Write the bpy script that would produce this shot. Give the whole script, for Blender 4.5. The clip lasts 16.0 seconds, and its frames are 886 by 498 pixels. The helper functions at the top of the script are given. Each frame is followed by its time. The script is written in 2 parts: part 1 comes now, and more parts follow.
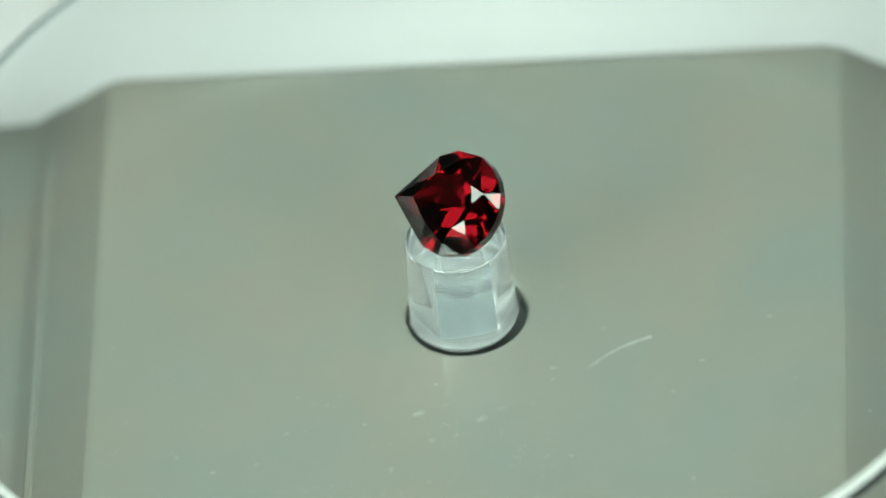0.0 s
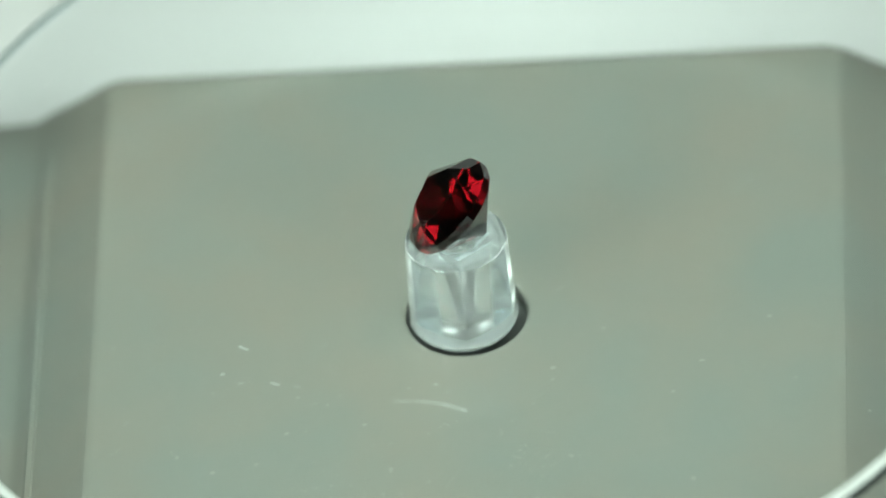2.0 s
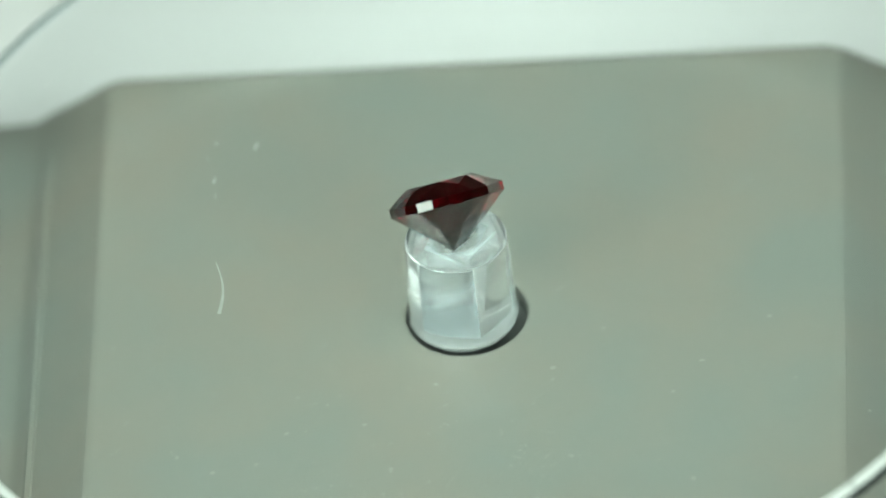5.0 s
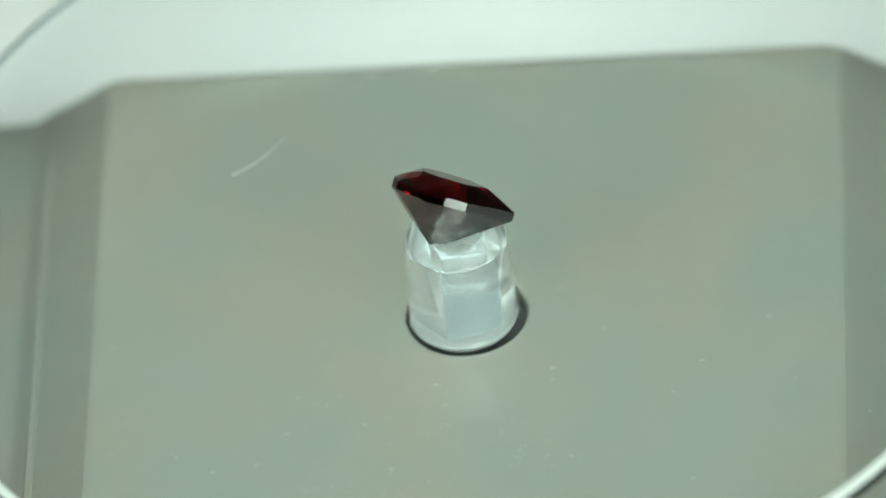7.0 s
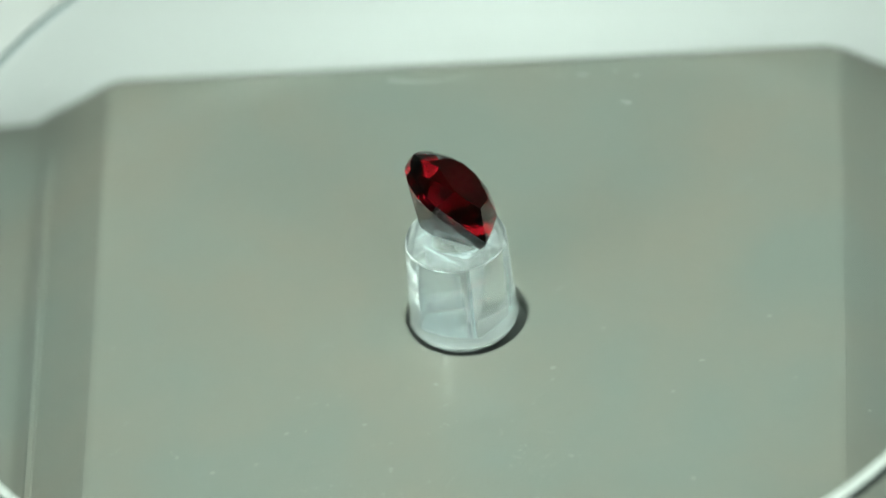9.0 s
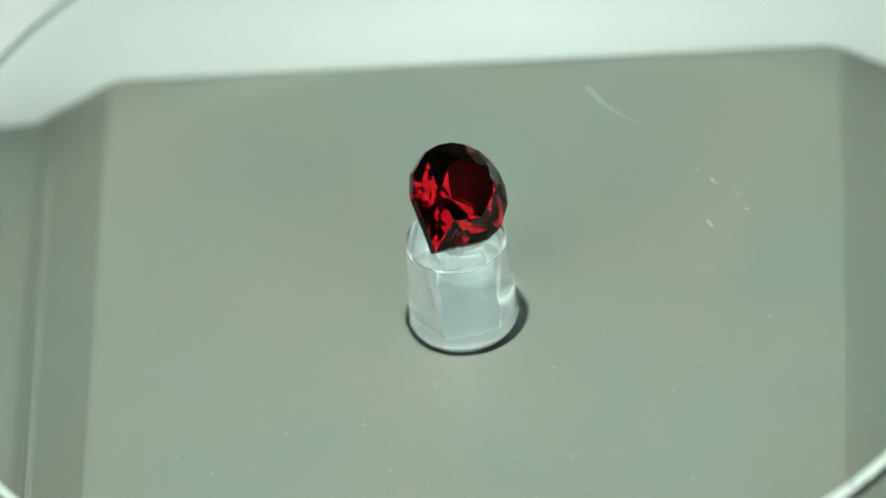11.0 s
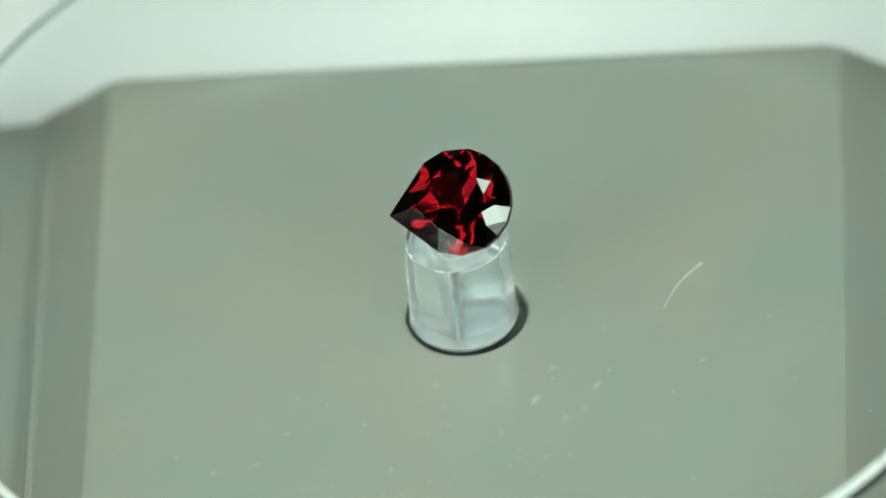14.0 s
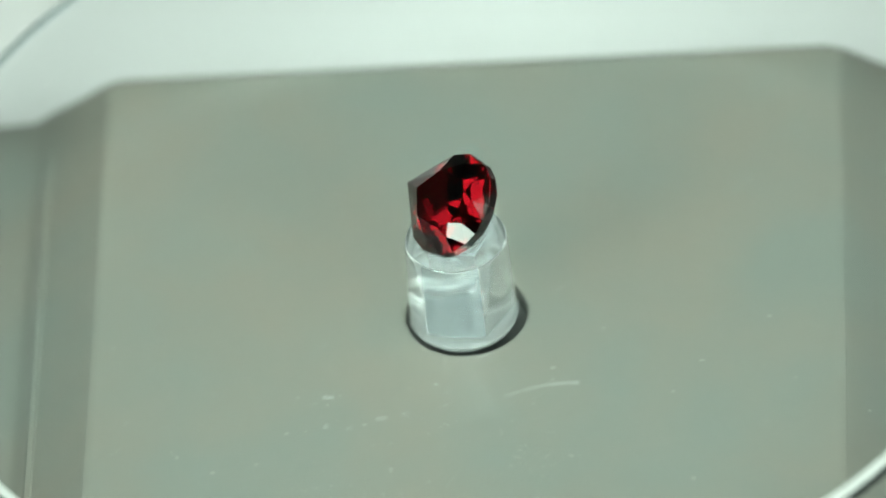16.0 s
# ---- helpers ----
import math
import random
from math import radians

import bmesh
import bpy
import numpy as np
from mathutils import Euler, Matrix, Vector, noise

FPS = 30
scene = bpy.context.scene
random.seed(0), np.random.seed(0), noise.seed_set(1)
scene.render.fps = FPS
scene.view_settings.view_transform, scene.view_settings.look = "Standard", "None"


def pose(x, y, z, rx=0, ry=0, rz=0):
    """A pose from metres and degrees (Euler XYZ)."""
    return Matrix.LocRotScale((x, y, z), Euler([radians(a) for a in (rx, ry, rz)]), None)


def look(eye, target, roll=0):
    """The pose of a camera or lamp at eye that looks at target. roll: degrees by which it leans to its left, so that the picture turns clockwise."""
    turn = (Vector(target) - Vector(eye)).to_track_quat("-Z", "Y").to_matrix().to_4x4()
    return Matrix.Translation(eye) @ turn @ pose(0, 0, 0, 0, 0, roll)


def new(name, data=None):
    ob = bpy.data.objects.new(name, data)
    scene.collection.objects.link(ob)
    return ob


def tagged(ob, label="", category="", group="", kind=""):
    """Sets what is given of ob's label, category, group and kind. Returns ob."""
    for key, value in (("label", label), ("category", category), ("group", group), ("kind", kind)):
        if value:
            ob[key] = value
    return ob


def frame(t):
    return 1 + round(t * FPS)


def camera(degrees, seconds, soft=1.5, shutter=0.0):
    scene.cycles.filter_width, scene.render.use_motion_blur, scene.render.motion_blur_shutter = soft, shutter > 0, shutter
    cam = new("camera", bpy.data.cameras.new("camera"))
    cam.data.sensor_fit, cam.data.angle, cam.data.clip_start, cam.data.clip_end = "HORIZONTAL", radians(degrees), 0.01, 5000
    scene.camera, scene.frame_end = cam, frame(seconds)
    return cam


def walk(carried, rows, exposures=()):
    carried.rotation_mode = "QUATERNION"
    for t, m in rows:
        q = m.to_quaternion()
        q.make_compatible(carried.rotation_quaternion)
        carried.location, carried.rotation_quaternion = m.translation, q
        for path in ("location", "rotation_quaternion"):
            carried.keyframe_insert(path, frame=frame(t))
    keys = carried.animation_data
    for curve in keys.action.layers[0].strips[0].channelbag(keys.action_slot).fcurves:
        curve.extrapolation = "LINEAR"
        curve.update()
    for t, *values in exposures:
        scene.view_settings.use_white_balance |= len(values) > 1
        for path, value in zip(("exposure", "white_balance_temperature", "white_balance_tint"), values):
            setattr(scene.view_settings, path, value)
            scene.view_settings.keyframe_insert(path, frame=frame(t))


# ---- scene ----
cam = camera(4.726, 16.0, soft=1.6)
MM = 0.001
# turntable: the axis is the world's z; the underside of the clear disc is near z = 18 mm
AXIS_Z = 0.018
EYE = (0.05553 + 0.00014, -0.58884, 0.53868 + AXIS_Z)
AIM = (-0.00111 + 0.00014, -0.00061, -0.00055 + AXIS_Z)
VIEW = look(EYE, AIM, -6.5)
walk(cam, [(0.0, VIEW), (16.0, VIEW)])
cam.data.dof.use_dof = True
cam.data.dof.focus_distance = 0.797
cam.data.dof.aperture_fstop = 16.0
TURN = -23.838          # degrees a second, clockwise from above

# ---- light: white LED panels over and in front of the turntable, inside added grey walls
world = bpy.data.worlds.new("dim_room")
scene.world = world
world.use_nodes = True
bg = world.node_tree.nodes["Background"]
bg.inputs["Color"].default_value = (0.80, 1.0, 0.90, 1)
bg.inputs["Strength"].default_value = 0.10
LED = (0.80, 1.0, 0.86)
GLOW = 11.0             # brightness of the panels


def led(name, place, target, sx, sy, glow):
    data = bpy.data.lights.new(name, "AREA")
    data.shape, data.size, data.size_y = "RECTANGLE", sx, sy
    data.energy, data.color = glow * sx * sy * math.pi, LED
    ob = new(name, data)
    ob.matrix_world = look(place, target)
    return ob


def around(az, el, d):
    a, e = radians(az), radians(el)
    return (d * math.cos(e) * math.cos(a), d * math.cos(e) * math.sin(a), d * math.sin(e) + AXIS_Z)


HEAD = (0, 0, AXIS_Z)
led("led_panel_top", around(-90, 71, 0.44), HEAD, 0.36, 0.13, GLOW * 0.79)
led("led_panel_right", around(-51, 25.5, 0.42), HEAD, 0.158, 0.25, GLOW * 1.0)
led("led_panel_left", around(-134, 30, 0.42), HEAD, 0.14, 0.26, GLOW * 0.95)
scene.view_settings.exposure = 0.0


# ---- materials
def material(name):
    m = bpy.data.materials.new(name)
    m.use_nodes = True
    return m, m.node_tree.nodes, m.node_tree.links, m.node_tree.nodes["Principled BSDF"]


def grain(name, dark, light, scale, rough, bump=0.0, fine=6.0, metal=0.0, coat=0.0, spread=0.1, weight=0.35):
    """An opaque surface with mottling at two sizes and a fine relief."""
    m, nodes, links, b = material(name)
    co = nodes.new("ShaderNodeTexCoord")
    n1 = nodes.new("ShaderNodeTexNoise")
    n1.inputs["Scale"].default_value, n1.inputs["Detail"].default_value = scale, 5
    n2 = nodes.new("ShaderNodeTexNoise")
    n2.inputs["Scale"].default_value, n2.inputs["Detail"].default_value = scale * fine, 6
    for n in (n1, n2):
        links.new(co.outputs["Object"], n.inputs["Vector"])
    mix = nodes.new("ShaderNodeMath")
    mix.operation = "MULTIPLY_ADD"
    mix.inputs[1].default_value = weight
    links.new(n2.outputs["Fac"], mix.inputs[0])
    links.new(n1.outputs["Fac"], mix.inputs[2])
    ramp = nodes.new("ShaderNodeValToRGB")
    ramp.color_ramp.elements[0].position, ramp.color_ramp.elements[1].position = 0.35 + weight / 3, 0.65 + weight * 0.7
    ramp.color_ramp.elements[0].color, ramp.color_ramp.elements[1].color = (*dark, 1), (*light, 1)
    links.new(mix.outputs[0], ramp.inputs["Fac"])
    links.new(ramp.outputs["Color"], b.inputs["Base Color"])
    r = nodes.new("ShaderNodeMapRange")
    r.inputs["To Min"].default_value, r.inputs["To Max"].default_value = rough - spread, rough + spread
    links.new(n2.outputs["Fac"], r.inputs["Value"])
    if spread:
        links.new(r.outputs["Result"], b.inputs["Roughness"])
    else:
        b.inputs["Roughness"].default_value = rough
    b.inputs["Coat Roughness"].default_value = 0.16
    b.inputs["Metallic"].default_value, b.inputs["Coat Weight"].default_value = metal, coat
    if bump:
        k = nodes.new("ShaderNodeBump")
        k.inputs["Strength"].default_value, k.inputs["Distance"].default_value = bump, 0.00005
        links.new(n2.outputs["Fac"], k.inputs["Height"])
        links.new(k.outputs["Normal"], b.inputs["Normal"])
    return m


def clear(name, colour, ior, rough, haze=0.0):
    """Glass or clear acrylic, with a faint uneven polish."""
    m, nodes, links, b = material(name)
    b.inputs["Base Color"].default_value = (*colour, 1)
    b.inputs["Transmission Weight"].default_value = 1.0 - haze
    b.inputs["IOR"].default_value = ior
    co = nodes.new("ShaderNodeTexCoord")
    n = nodes.new("ShaderNodeTexNoise")
    n.inputs["Scale"].default_value, n.inputs["Detail"].default_value = 600, 4
    links.new(co.outputs["Object"], n.inputs["Vector"])
    r = nodes.new("ShaderNodeMapRange")
    r.inputs["To Min"].default_value, r.inputs["To Max"].default_value = 0.0, rough
    links.new(n.outputs["Fac"], r.inputs["Value"])
    links.new(r.outputs["Result"], b.inputs["Roughness"])
    return m


M_PLATE = grain("grey_plastic", (0.220, 0.200, 0.175), (0.191, 0.199, 0.183), 75, 0.30, 0.0, 30, coat=1.0, spread=0.0, weight=0.06)
M_PLATE.node_tree.nodes["Principled BSDF"].inputs["Coat IOR"].default_value = 1.75
M_WHITE = grain("white_card", (0.70, 0.672, 0.688), (0.725, 0.697, 0.712), 18, 0.6, 0.1, 20)
# shade of the hole put into the colour; also used on the flush bar
M_BLACK = grain("dark_recess", (0.06, 0.066, 0.062), (0.08, 0.086, 0.082), 80, 0.45, 0.1, 10)
M_ACRYL = clear("clear_acrylic", (0.96, 0.98, 0.985), 1.49, 0.0)
M_SHAFT = clear("clear_cast_acrylic", (0.97, 0.985, 1.0), 1.49, 0.03, 0.035)
M_FROST = clear("frosted_acrylic", (0.95, 0.98, 1.0), 1.49, 0.4, 0.09)
M_FOOT = clear("hazy_acrylic", (0.97, 0.985, 0.99), 1.49, 0.3, 0.10)
M_GLUE = clear("clouded_glue", (0.97, 0.985, 1.0), 1.49, 0.5, 0.07)
M_RIM = clear("cut_acrylic_edge", (0.50, 0.64, 0.70), 1.49, 0.10, 0.04)
# the bright line of light on the disc's edge is put into this pale material
M_BEVEL = clear("pale_edge_acrylic", (0.97, 0.97, 0.97), 1.49, 0.8, 0.62)
# same acrylic as the shaft; the darker look of its middle is tinted in
M_SOCKET = clear("darkened_acrylic", (0.76, 0.82, 0.86), 1.49, 0.15, 0.006)
M_BACKING = grain("grey_backing", (0.24, 0.25, 0.26), (0.30, 0.31, 0.32), 300, 0.5)
M_UNSEEN = grain("unseen_grey", (0.20, 0.20, 0.20), (0.25, 0.25, 0.25), 2, 0.8)
M_GEM = clear("deep_red_garnet", (0.075, 0.0008, 0.0021), 1.77, 0.0)
M_SCRATCH = grain("pale_scratch", (0.26, 0.27, 0.25), (0.34, 0.35, 0.33), 900, 0.6)
M_SMUDGE = grain("dull_smudge", (0.222, 0.220, 0.200), (0.246, 0.243, 0.222), 900, 0.6)
M_DUST = grain("pale_dust", (0.30, 0.30, 0.27), (0.46, 0.45, 0.40), 700, 0.8)


# ---- mesh helpers
def mesh_of(name, verts, faces, mat, smooth=False, recalc=True):
    me = bpy.data.meshes.new(name)
    me.from_pydata(verts, [], faces)
    me.materials.append(mat)
    me.update()
    bm = bmesh.new()
    bm.from_mesh(me)
    bmesh.ops.remove_doubles(bm, verts=bm.verts, dist=1e-7)
    if recalc:
        bmesh.ops.recalc_face_normals(bm, faces=bm.faces)
    bm.to_mesh(me)
    bm.free()
    if smooth:
        me.shade_smooth()
        me.set_sharp_from_angle(angle=radians(24))
    return me


def part(name, verts, faces, mat, parent, label="", smooth=False, recalc=True):
    ob = new(name, mesh_of(name, verts, faces, mat, smooth, recalc))
    ob.parent = parent
    return tagged(ob, label)


def loft(rings, close_first=False, close_last=False):
    """Verts and faces of a skin through closed rings of equal length."""
    n = len(rings[0])
    verts = [v for ring in rings for v in ring]
    faces = [(i * n + j, i * n + (j + 1) % n, (i + 1) * n + (j + 1) % n, (i + 1) * n + j)
             for i in range(len(rings) - 1) for j in range(n)]
    if close_first:
        faces.append(tuple(range(n)))
    if close_last:
        faces.append(tuple(range((len(rings) - 1) * n, len(rings) * n)))
    return verts, faces


def circle(r, z, n=128, cx=0.0, cy=0.0):
    return [(cx + r * math.cos(2 * math.pi * i / n), cy + r * math.sin(2 * math.pi * i / n), z) for i in range(n)]


def rounded(hx, hy, r, z, n=256):
    """A rounded rectangle with points at even angles round its centre."""
    out = []
    for i in range(n):
        a = 2 * math.pi * i / n
        c, s = math.cos(a), math.sin(a)
        lo, hi = 0.0, 4 * (hx + hy)
        for _ in range(50):
            d = (lo + hi) / 2
            qx, qy = abs(d * c) - (hx - r), abs(d * s) - (hy - r)
            inside = math.hypot(max(qx, 0), max(qy, 0)) + min(max(qx, qy), 0) < r
            lo, hi = (d, hi) if inside else (lo, d)
        out.append((lo * c, lo * s, z))
    return out


def mm(points):
    return [(x * MM, y * MM, z * MM) for x, y, z in points]


# ---- the room: a white card, and unseen grey surfaces added to dim reflections
def room():
    def slab(name, x0, x1, y0, y1, z0, z1, mat, label):
        v = [(x, y, z) for z in (z0, z1) for y in (y0, y1) for x in (x0, x1)]
        f = [(0, 1, 3, 2), (4, 5, 7, 6), (0, 1, 5, 4), (2, 3, 7, 6), (0, 2, 6, 4), (1, 3, 7, 5)]
        return tagged(new(name, mesh_of(name, v, f, mat)), label, "room", kind="structure")
    slab("floor", -1.2, 1.2, -1.2, 1.2, -0.02, -0.001, M_UNSEEN, "unseen grey table top, added to dim low reflections")
    # carried far back so the stone's top facet mirrors white
    slab("backdrop", -0.60, 0.60, -0.12, 1.0, -0.0008, 0.0, M_WHITE, "white matt card under the turntable base")
    slab("wall_north", -1.2, 1.2, 1.2, 1.25, -0.02, 1.3, M_UNSEEN, "unseen grey wall, added to dim the reflections")
    slab("wall_south", -1.2, 1.2, -1.25, -1.2, -0.02, 1.3, M_UNSEEN, "unseen grey wall, added to dim the reflections")
    slab("wall_west", -1.25, -1.2, -1.25, 1.25, -0.02, 1.3, M_UNSEEN, "unseen grey wall, added to dim the reflections")
    slab("wall_east", 1.2, 1.25, -1.25, 1.25, -0.02, 1.3, M_UNSEEN, "unseen grey wall, added to dim the reflections")
    slab("ceiling", -1.25, 1.25, -1.25, 1.25, 1.3, 1.35, M_UNSEEN, "unseen grey ceiling, added to dim the reflections")


# ---- the motor base: grey moulded plate with flared skirts and a bored hole
DISC_Z0, DISC_Z1 = -0.864, 0.936
PLATE_Z = AXIS_Z * 1000 - 7.8 + DISC_Z0
HOLE = (0.20, 0.24)


def motor_base():
    base = tagged(new("motor_housing"), "grey moulded plastic turntable housing with sloping sides on white surface", "turntable housing")
    n = 256
    hole = [circle(r, PLATE_Z + z, n, *HOLE) for r, z in
            ((4.6, -1.6), (4.6, -0.30), (4.66, -0.19), (4.80, -0.12), (5.2, -0.07), (5.8, -0.03), (6.4, -0.01))]
    dish = [circle(r, PLATE_Z, n, HOLE[0] * (1 - r / 30), 0) for r in (7.2, 12.0, 20.0)]
    edge = [[(x + 0.25, y + 0.1, z) for x, y, z in rounded(h, h, 1.0, PLATE_Z + z, n)]
            for h, z in ((27.6, 0.0), (28.1, -0.02), (28.35, -0.12), (28.5, -0.30))]
    part("top_plate", *loft([mm(r) for r in hole + dish + edge]), M_PLATE, base, "matt grey plate with a round hole", True)
    v, f = loft([mm(r) for r in (circle(4.6, PLATE_Z - 1.6, n, *HOLE), circle(0.3, PLATE_Z - 1.6, n, *HOLE))], False, True)
    part("hole_floor", v, f, M_BLACK, base, "bottom of the hole, its shade put into the colour")
    part("housing_wall", *loft([mm([(x + 0.25, y + 0.1, q) for x, y, q in rounded(28.4, 28.4, 1.0, z, n)]) for z in (PLATE_Z - 0.25, 0.0)]), M_PLATE, base, "", True)
    # the sloping sides: one section drawn along the housing, with a fine raised line on it
    section = [(27.95, -0.20), (28.25, -0.22), (30.3, -1.55), (32.35, -2.84), (32.48, -2.66), (32.85, -2.68), (33.05, -3.10),
               (34.0, -3.72), (34.4, -3.86), (36.0, -3.98), (41.0, -4.35), (48.0, -5.3), (49.0, -6.6), (49.3, -7.4), (49.4, -PLATE_Z)]
    ends = ((28.15, 0.45, 0), (27.95, 0.12, 0), (27.6, 0.0, 0), (23.0, 0.0, 0), (19.0, 0.0, 1), (-30.0, 0.0, 1), (-30.4, 0.3, 1))
    for side in (-1, 1):
        v = [(0.25 + side * (x + 0.2), y + 0.3, PLATE_Z + max(z - d, -PLATE_Z)) for y, d, ridge in ends
             for x, z in ((x, z if ridge or not 32 < x < 33 else -0.22 - (x - 28.25) * 0.6) for x, z in section)]
        k = len(section)
        f = [(i * k + j, i * k + j + 1, (i + 1) * k + j + 1, (i + 1) * k + j) for i in range(len(ends) - 1) for j in range(k - 1)]
        for row in (0, len(ends) - 1):
            w = len(v)
            y = ends[row][0]
            v += [(0.25 + side * 28.2, y + 0.3, 0.0)]
            f += [(row * k + j, row * k + j + 1, w) for j in range(k - 1)]
        part("skirt", mm(v), f, M_PLATE, base, "sloping grey side of the housing", True)
    # a dark bar set flush in the west slope, with no recess cut
    ring = [(-37.0 + 0.55 * math.cos(a), 16.0 + (2.2 if math.sin(a) > 0 else -2.2) + 0.55 * math.sin(a))
            for a in (2 * math.pi * i / 24 for i in range(24))]
    part("dark_bar", *loft([mm([(x, y, PLATE_Z - 4.06 - (x + 37.0) * -0.074 + d) for x, y in ring]) for d in (-0.4, 0.03)], True, True),
         M_BLACK, base, "dark slot in the sloping side")
    return base


# ---- the turntable: clear disc on a clear shaft with a square socket
SHAFT_BOTTOM = -8.75


def turntable():
    table = tagged(new("turntable"), "clear acrylic turntable disc on a short clear shaft", "turntable")
    table.location = (0, 0, AXIS_Z)
    n = 192
    side = [circle(r, z, n) for r, z in ((41.45, DISC_Z0), (41.77, DISC_Z0 + 0.3), (41.82, DISC_Z0 + 0.5), (41.82, DISC_Z1 - 0.5))]
    bevel = [side[-1], circle(41.75, DISC_Z1 - 0.36, n), circle(41.33, DISC_Z1, n)]
    v = [p for r in (side[0], bevel[-1]) for p in mm(r)]
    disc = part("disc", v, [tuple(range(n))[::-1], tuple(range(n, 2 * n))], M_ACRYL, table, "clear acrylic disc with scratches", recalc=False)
    edge = part("rim", *loft([mm(r) for r in side]), M_RIM, table, "clear cut edge of the disc", recalc=False)
    lip = part("bevel", *loft([mm(r) for r in bevel]), M_BEVEL, table, "pale sanded bevel round the disc", recalc=False)
    # edge and bevel are set to cast no shadow on the plate
    edge.visible_shadow = lip.visible_shadow = False
    # the shaft, slightly wider at its foot, with a square blind socket open at the top
    top = DISC_Z0 - 0.03
    n = 96
    foot = SHAFT_BOTTOM
    out = [circle(r, z, n) for r, z in ((3.30, top), (3.72, top), (3.80, top - 0.08), (3.84, top - 0.25), (4.05, foot + 0.55), (4.10, foot + 0.3),
                                        (4.04, foot + 0.08), (3.85, foot))]
    turn0 = SOCKET_TURN

    def socket(h, z):
        return [(x * math.cos(turn0) - y * math.sin(turn0), x * math.sin(turn0) + y * math.cos(turn0), z)
                for x, y, _ in rounded(h, h, 0.12, 0, n)]
    inner = [socket(1.70, foot + 0.12), socket(1.80, foot + 0.2), socket(1.80, top - 0.08), socket(1.86, top)]
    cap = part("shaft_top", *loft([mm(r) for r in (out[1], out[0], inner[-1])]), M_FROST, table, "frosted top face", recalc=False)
    part("shaft_foot", *loft([mm(r) for r in out[4:]], False, True), M_FOOT, table, "rounded foot of the shaft", True)
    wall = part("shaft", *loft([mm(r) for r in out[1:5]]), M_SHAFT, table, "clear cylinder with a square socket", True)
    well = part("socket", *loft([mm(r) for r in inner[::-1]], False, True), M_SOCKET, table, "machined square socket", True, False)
    film = [socket(1.76, top - 0.09), socket(1.76, top - 0.03)]
    part("glue_film", *loft([mm(r) for r in film], True, True), M_GLUE, table, "clouded glue over the socket's mouth")
    # an added disc under the shaft; its grey sets how bright the shaft looks
    shaft_backing = [circle(r, z, n) for r, z in ((3.4, foot - 0.02), (3.48, foot - 0.1), (3.48, foot - 0.6), (3.3, foot - 0.68))]
    part("shaft_backing", *loft([mm(r) for r in shaft_backing], True, True), M_BACKING, table, "grey plastic hub under the shaft", True)
    # shadows off for these parts, which brightens the shaft and clears the plate
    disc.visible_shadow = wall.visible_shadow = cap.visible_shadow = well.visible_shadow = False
    return table


def stroke(points, width, z, fade=True):
    """A thin sliver along a row of points, in mm."""
    v, f = [], []
    m = len(points)
    for i, (x, y) in enumerate(points):
        a, b = points[max(i - 1, 0)], points[min(i + 1, m - 1)]
        dx, dy = b[0] - a[0], b[1] - a[1]
        s = math.hypot(dx, dy) or 1
        w = width * (0.25 + 0.75 * i / (m - 1)) * (0.8 + 0.4 * random.random()) if fade else width
        v += [(x - dy / s * w / 2, y + dx / s * w / 2, z), (x + dy / s * w / 2, y - dx / s * w / 2, z), (x, y, z - 0.015)]
    for i in range(m - 1):
        for a, b in ((0, 1), (1, 2), (2, 0)):
            f.append((3 * i + a, 3 * i + b, 3 * i + 3 + b, 3 * i + 3 + a))
    f += [(0, 1, 2), (3 * m - 1, 3 * m - 2, 3 * m - 3)]
    return mm(v), f


def fleck(x, y, size, z, rng, rise=0.3):
    """An uneven speck as a low pyramid, in mm."""
    k = 6
    ring = [(x + size * rng.uniform(0.4, 1.0) * math.cos(a), y + size * rng.uniform(0.3, 0.8) * math.sin(a), z)
            for a in (2 * math.pi * i / k + rng.uniform(0, 0.6) for i in range(k))]
    return ring + [(x, y, z + size * rise)], [tuple(range(k))] + [(i, (i + 1) % k, k) for i in range(k)]


def flecks(spots, z, rng, rise=0.3):
    v, f = [], []
    for x, y, s in spots:
        a, b = fleck(x, y, s, z, rng, rise)
        f += [tuple(i + len(v) for i in face) for face in b]
        v += a
    return mm(v), f


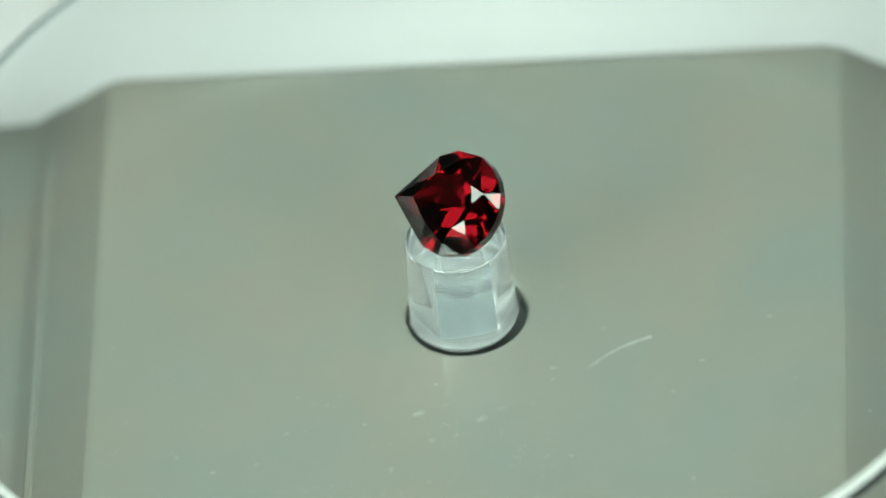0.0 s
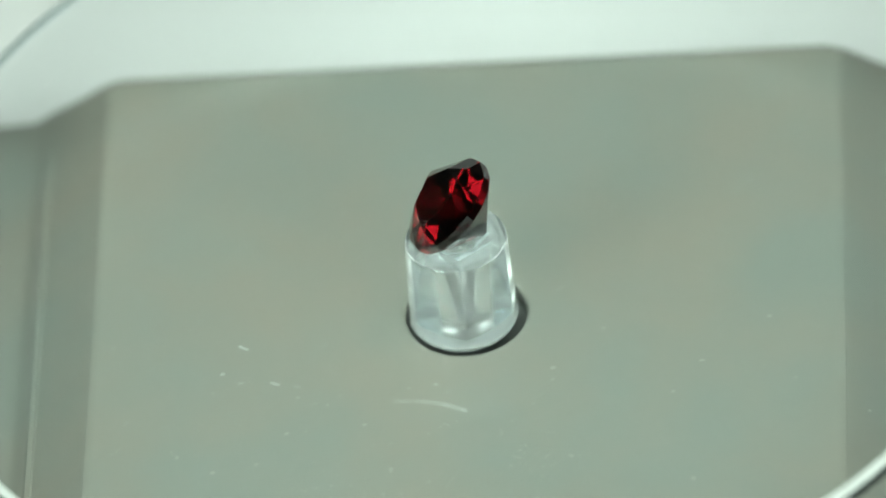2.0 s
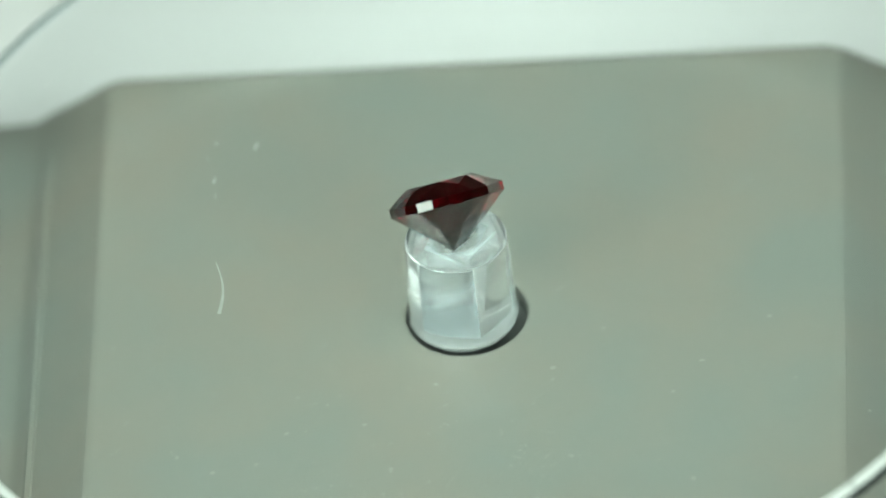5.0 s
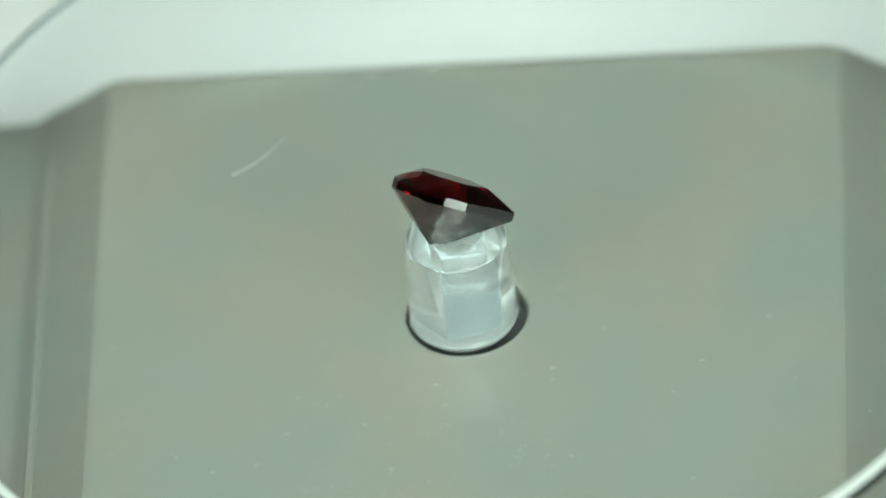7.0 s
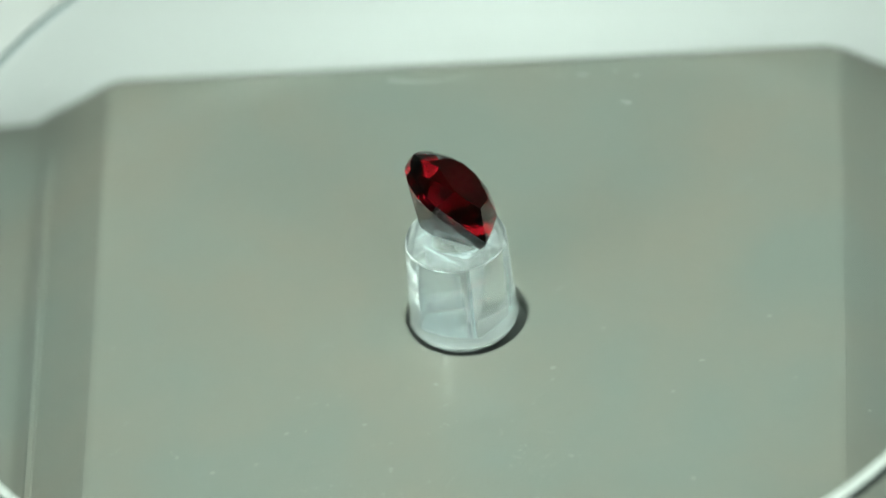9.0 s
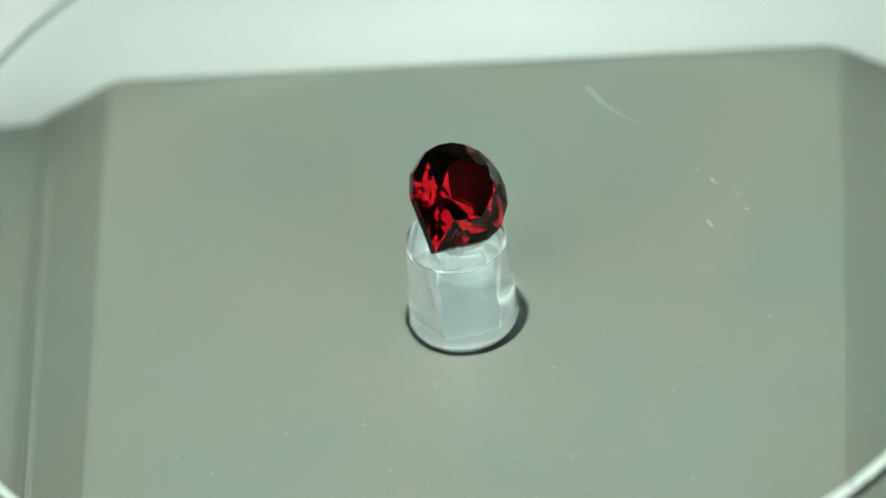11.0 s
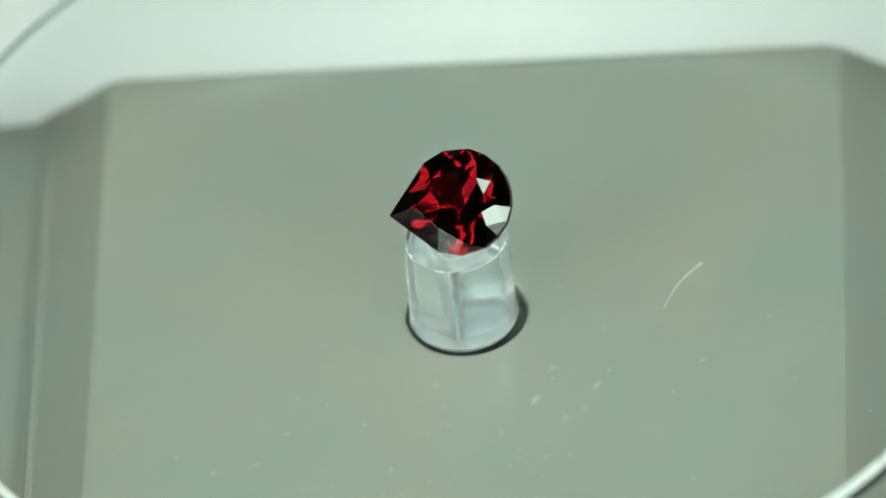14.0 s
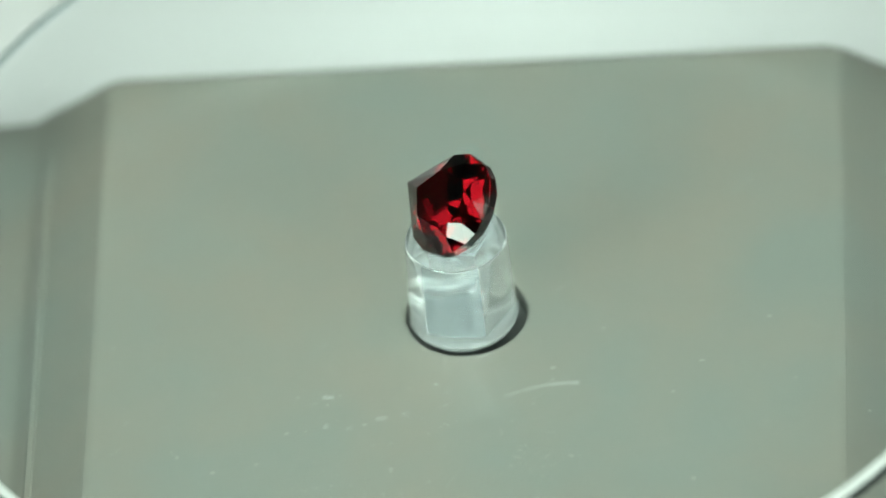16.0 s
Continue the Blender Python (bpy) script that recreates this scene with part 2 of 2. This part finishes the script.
def marks(table):
    rng = random.Random(5)
    zb = DISC_Z0 - 0.02
    arc = []
    for i in range(14):
        u = i / 13
        # a slightly bowed scratch
        x, y = 10.0 + (14.7 - 10.0) * u, -14.9 + (-11.8 + 14.9) * u
        arc.append((x - 0.15 * math.sin(math.pi * u), y + 0.38 * math.sin(math.pi * u)))
    part("scratch", *stroke(arc, 0.28, zb), M_SCRATCH, table, "long pale curved scratch")
    part("chip", *stroke([(-2.75, -18.95), (-2.3, -18.85), (-1.95, -18.7)], 0.27, zb, False), M_SCRATCH, table, "small pale chip")
    part("chip", *stroke([(-1.4, -21.9), (-1.25, -21.6)], 0.22, zb, False), M_SCRATCH, table, "small pale chip")
    part("chip", *stroke([(1.9, -19.9), (2.3, -19.7), (2.6, -19.6)], 0.18, zb, False), M_SCRATCH, table, "small pale chip")
    part("chip", *stroke([(3.4, -18.9), (3.75, -18.8), (3.95, -18.6)], 0.08, zb, False), M_SCRATCH, table, "small pale chip")
    part("chip", *stroke([(0.3, -21.6), (0.45, -21.4), (0.5, -21.2)], 0.10, zb, False), M_SCRATCH, table, "small pale chip")
    spots = []
    for _ in range(80):
        r, a = 40.8 * math.sqrt(rng.uniform(0.02, 1)), rng.uniform(0, 2 * math.pi)
        spots.append((r * math.cos(a), r * math.sin(a), rng.choice((0.03, 0.04, 0.05, 0.07))))
    v, f = flecks(spots, DISC_Z1 + 0.004, rng)
    part("dust", v, f, M_DUST, table, "fine pale dust on the disc")["kind"] = "stuff"


def plate_dust():
    """Faint smudges and a few crisp specks, thickest towards the front of the plate."""
    rng = random.Random(11)

    def scatter(count, sizes):
        out = []
        while len(out) < count:
            x, y = rng.uniform(-27, 27), rng.uniform(-27, 27)
            if math.hypot(x, y) > 6.5 and rng.random() < 0.25 + 0.75 * (27 - y) / 54:
                out.append((x, y, rng.choice(sizes)))
        return out
    soft = scatter(110, (0.14, 0.2, 0.3)) + [(6 + rng.gauss(0, 2.2), -17 + rng.gauss(0, 1.4), 0.15) for _ in range(20)]
    crisp = scatter(110, (0.03, 0.04, 0.05, 0.07)) + [(-17 + rng.gauss(0, 4), -14 + rng.gauss(0, 4), 0.05) for _ in range(40)]
    # single soft marks that stand out on the plate
    soft += [(-13.8, 9.3, 0.26), (-10.4, -2.7, 0.24), (-31.6, 12.3, 0.2), (-6.1, 20.7, 0.2), (13.3, -5.1, 0.18), (-24.6, 3.6, 0.28),
             (17.3, -18.9, 0.34), (24.0, -9.8, 0.16), (27.5, 8.7, 0.16), (-2.0, -7.6, 0.3), (-11.0, -9.0, 0.2)]
    soft += [(6.8 + 0.28 * i, 2.0 + 0.19 * i, 0.17) for i in range(6)]
    crisp += [(-25.7, -13.2, 0.09), (-11.6, -12.0, 0.08), (-21.6, -13.5, 0.08), (25.8, 5.6, 0.09), (-21.8, -7.8, 0.09)]
    soft += [(rng.gauss(0, 14), rng.gauss(-15, 4), rng.choice((0.1, 0.14, 0.2))) for _ in range(120)]
    for name, spots, mat, label in (("smudge", soft, M_SMUDGE, "faint smudges on the grey plate"),
                                    ("dust", crisp, M_DUST, "fine pale dust lying on the grey plate")):
        v, f = flecks(spots, PLATE_Z + 0.004, rng, 0.02 if name == "smudge" else 0.3)
        tagged(new(name, mesh_of(name, v, f, mat)), label, name, kind="stuff")


# ---- the gem
def cut(planes, big=20.0):
    """Faces of the solid inside all the planes (normal, distance), each cut from a large square."""
    verts, faces = [], []
    for i, (n, d) in enumerate(planes):
        n = Vector(n)
        u = n.orthogonal().normalized()
        w = n.cross(u)
        poly = [n * d + u * a * big + w * b * big for a, b in ((1, 1), (-1, 1), (-1, -1), (1, -1))]
        for j, (m, e) in enumerate(planes):
            if i == j or len(poly) < 3:
                continue
            m, kept = Vector(m), []
            for k, a in enumerate(poly):
                b = poly[(k + 1) % len(poly)]
                da, db = m.dot(a) - e, m.dot(b) - e
                if da <= 1e-9:
                    kept.append(a)
                if (da < -1e-9 and db > 1e-9) or (da > 1e-9 and db < -1e-9):
                    kept.append(a + (b - a) * (da / (da - db)))
            poly = kept
        poly = [p for k, p in enumerate(poly) if (p - poly[k - 1]).length > 0.004]
        faces.append(tuple(range(len(verts), len(verts) + len(poly))) if len(poly) > 2 else ())
        verts += [tuple(p * MM) for p in poly] if len(poly) > 2 else []
    return verts, faces


GEM_R, GEM_DEPTH, GEM_GIRDLE, GEM_TOP = 3.945, 3.49, 0.66, 1.81
TIP = 43.7                      # the two straight flanks face this far to either side of the tip


def gem_planes():
    """Tear-shaped brilliant: table, stars, kites and girdle facets above, mains to a point below. Rows of (part, normal, distance)."""
    pav = math.atan(GEM_DEPTH / GEM_R)
    planes = [("table", (0, 0, 1), GEM_TOP)]

    def at(az, r, z):
        return Vector((r * math.cos(radians(az)), r * math.sin(radians(az)), z))

    def facet(kind, a, b, c):
        n = (b - a).cross(c - a).normalized()
        n = n if n.dot(a - Vector((0, 0, -0.2))) > 0 else -n
        if all((n - Vector(m)).length > 1e-4 for _, m, _ in planes):
            planes.append((kind, tuple(n), n.dot(a)))
        return n, n.dot(a)

    def meet(p, q, z):
        """The point at height z on the edge between two facets."""
        (n, d), (m, e) = p, q
        d, e = d - n.z * z, e - m.z * z
        k = n.x * m.y - n.y * m.x
        return Vector(((d * m.y - e * n.y) / k, (n.x * e - m.x * d) / k, z))

    def slanted(kind, az, tilt, r, z):
        a = radians(az)
        n = (math.sin(tilt) * math.cos(a), math.sin(tilt) * math.sin(a), math.cos(tilt))
        planes.append((kind, n, n[0] * r * math.cos(a) + n[1] * r * math.sin(a) + n[2] * z))
    for side in (1, -1):
        # corners of the table, and of the girdle from the flank round to the back
        v = [at(side * az, r, GEM_TOP) for az, r in ((0, 3.03), (50, 2.42), (113, 2.2), (145, 2.27), (180, 2.22))]
        rim = ((57, 4.05), (81.5, 4.03), (111, 4.02), (129, 3.98), (147, 3.98), (163, 3.97), (180, 3.97))
        g = [at(side * az, r, GEM_GIRDLE) for az, r in rim]
        tip = at(0, GEM_R / math.cos(radians(TIP)), GEM_GIRDLE)
        # girdle: one upright flat for each stretch of the rim
        for a, b in zip([tip] + g, g):
            facet("girdle", a, b, Vector((a.x, a.y, a.z - 1)))
        # crown beside the tip
        facet("crown", v[0], v[1], tip)
        facet("crown", v[1], tip, g[0])
        kites = [facet("crown", v[1], g[0], g[1])]
        for corner, az in ((v[2], 111), (v[3], 147), (v[4], 180)):
            foot = at(side * az, 3.99, GEM_GIRDLE)
            kites.append(facet("crown", corner, foot, foot + at(side * az + 90, 1, 0)))
        s = [meet(kites[i], kites[i + 1], z) for i, z in ((0, 1.34), (1, 1.40), (2, 1.42))]
        for i in range(3):
            facet("crown", v[i + 1], v[i + 2], s[i])
        facet("crown", s[0], g[1], g[2])
        for i, j in ((1, 2), (1, 3), (2, 4), (2, 5)):
            facet("crown", s[i], g[j], g[j + 1])
    # pavilion: mains to the point below, lower girdle facets
    for az in (70, 114, 158, -62, -114, -158):
        slanted("pavilion", az, math.pi - pav, GEM_R, 0)
    slanted("pavilion", 0, math.pi - pav + radians(4.0), GEM_R * 1.383, 0)
    lower = [TIP, 92, 114, 136, 158]
    for az in lower + [-a for a in lower] + [-70, 180]:
        slanted("pavilion", az, math.pi - pav - radians(3.2), GEM_R, 0)
    return planes, pav


def gem():
    planes, pav = gem_planes()
    v, f = cut([p[1:] for p in planes])
    v = [(x, y, z + GEM_DEPTH * MM) for x, y, z in v]
    ob = tagged(new("gemstone"), "deep red faceted drop-shaped gemstone lying tilted on the clear disc", "gemstone")
    kinds = [p[0] for p in planes]
    for kind in ("table", "crown", "girdle", "pavilion"):
        faces = [face for k, face in zip(kinds, f) if k == kind and face]
        used = sorted({i for face in faces for i in face})
        at = {i: k for k, i in enumerate(used)}
        me = bpy.data.meshes.new(kind)
        me.from_pydata([v[i] for i in used], [], [tuple(at[i] for i in face) for face in faces])
        me.materials.append(M_GEM)
        me.update()
        new(kind, me).parent = ob
    # the stone lies on one facet of its lower side
    low = radians(70)
    tip = Matrix.Rotation(pav, 4, Vector((-math.sin(low), math.cos(low), 0)))
    return ob, Matrix.Translation((2.31 * MM, 1.04 * MM, (DISC_Z1 + 0.02) * MM)) @ Matrix.Rotation(radians(151.2), 4, "Z") @ tip


YAW0 = radians(5.5)
# at 11.5 s a side of the square socket faces the viewer
SOCKET_TURN = YAW0 + radians(23.838 * 11.5)

room()
motor_base()
plate_dust()
TABLE = turntable()
marks(TABLE)
GEM, GEM_POSE = gem()


def motions():
    times = [i * 0.5 for i in range(33)]
    lift = Matrix.Translation((0, 0, AXIS_Z))
    walk(TABLE, [(t, lift @ Matrix.Rotation(radians(TURN * t), 4, "Z")) for t in times])
    walk(GEM, [(t, lift @ Matrix.Rotation(YAW0 + radians(TURN * t), 4, "Z") @ GEM_POSE) for t in times])


motions()
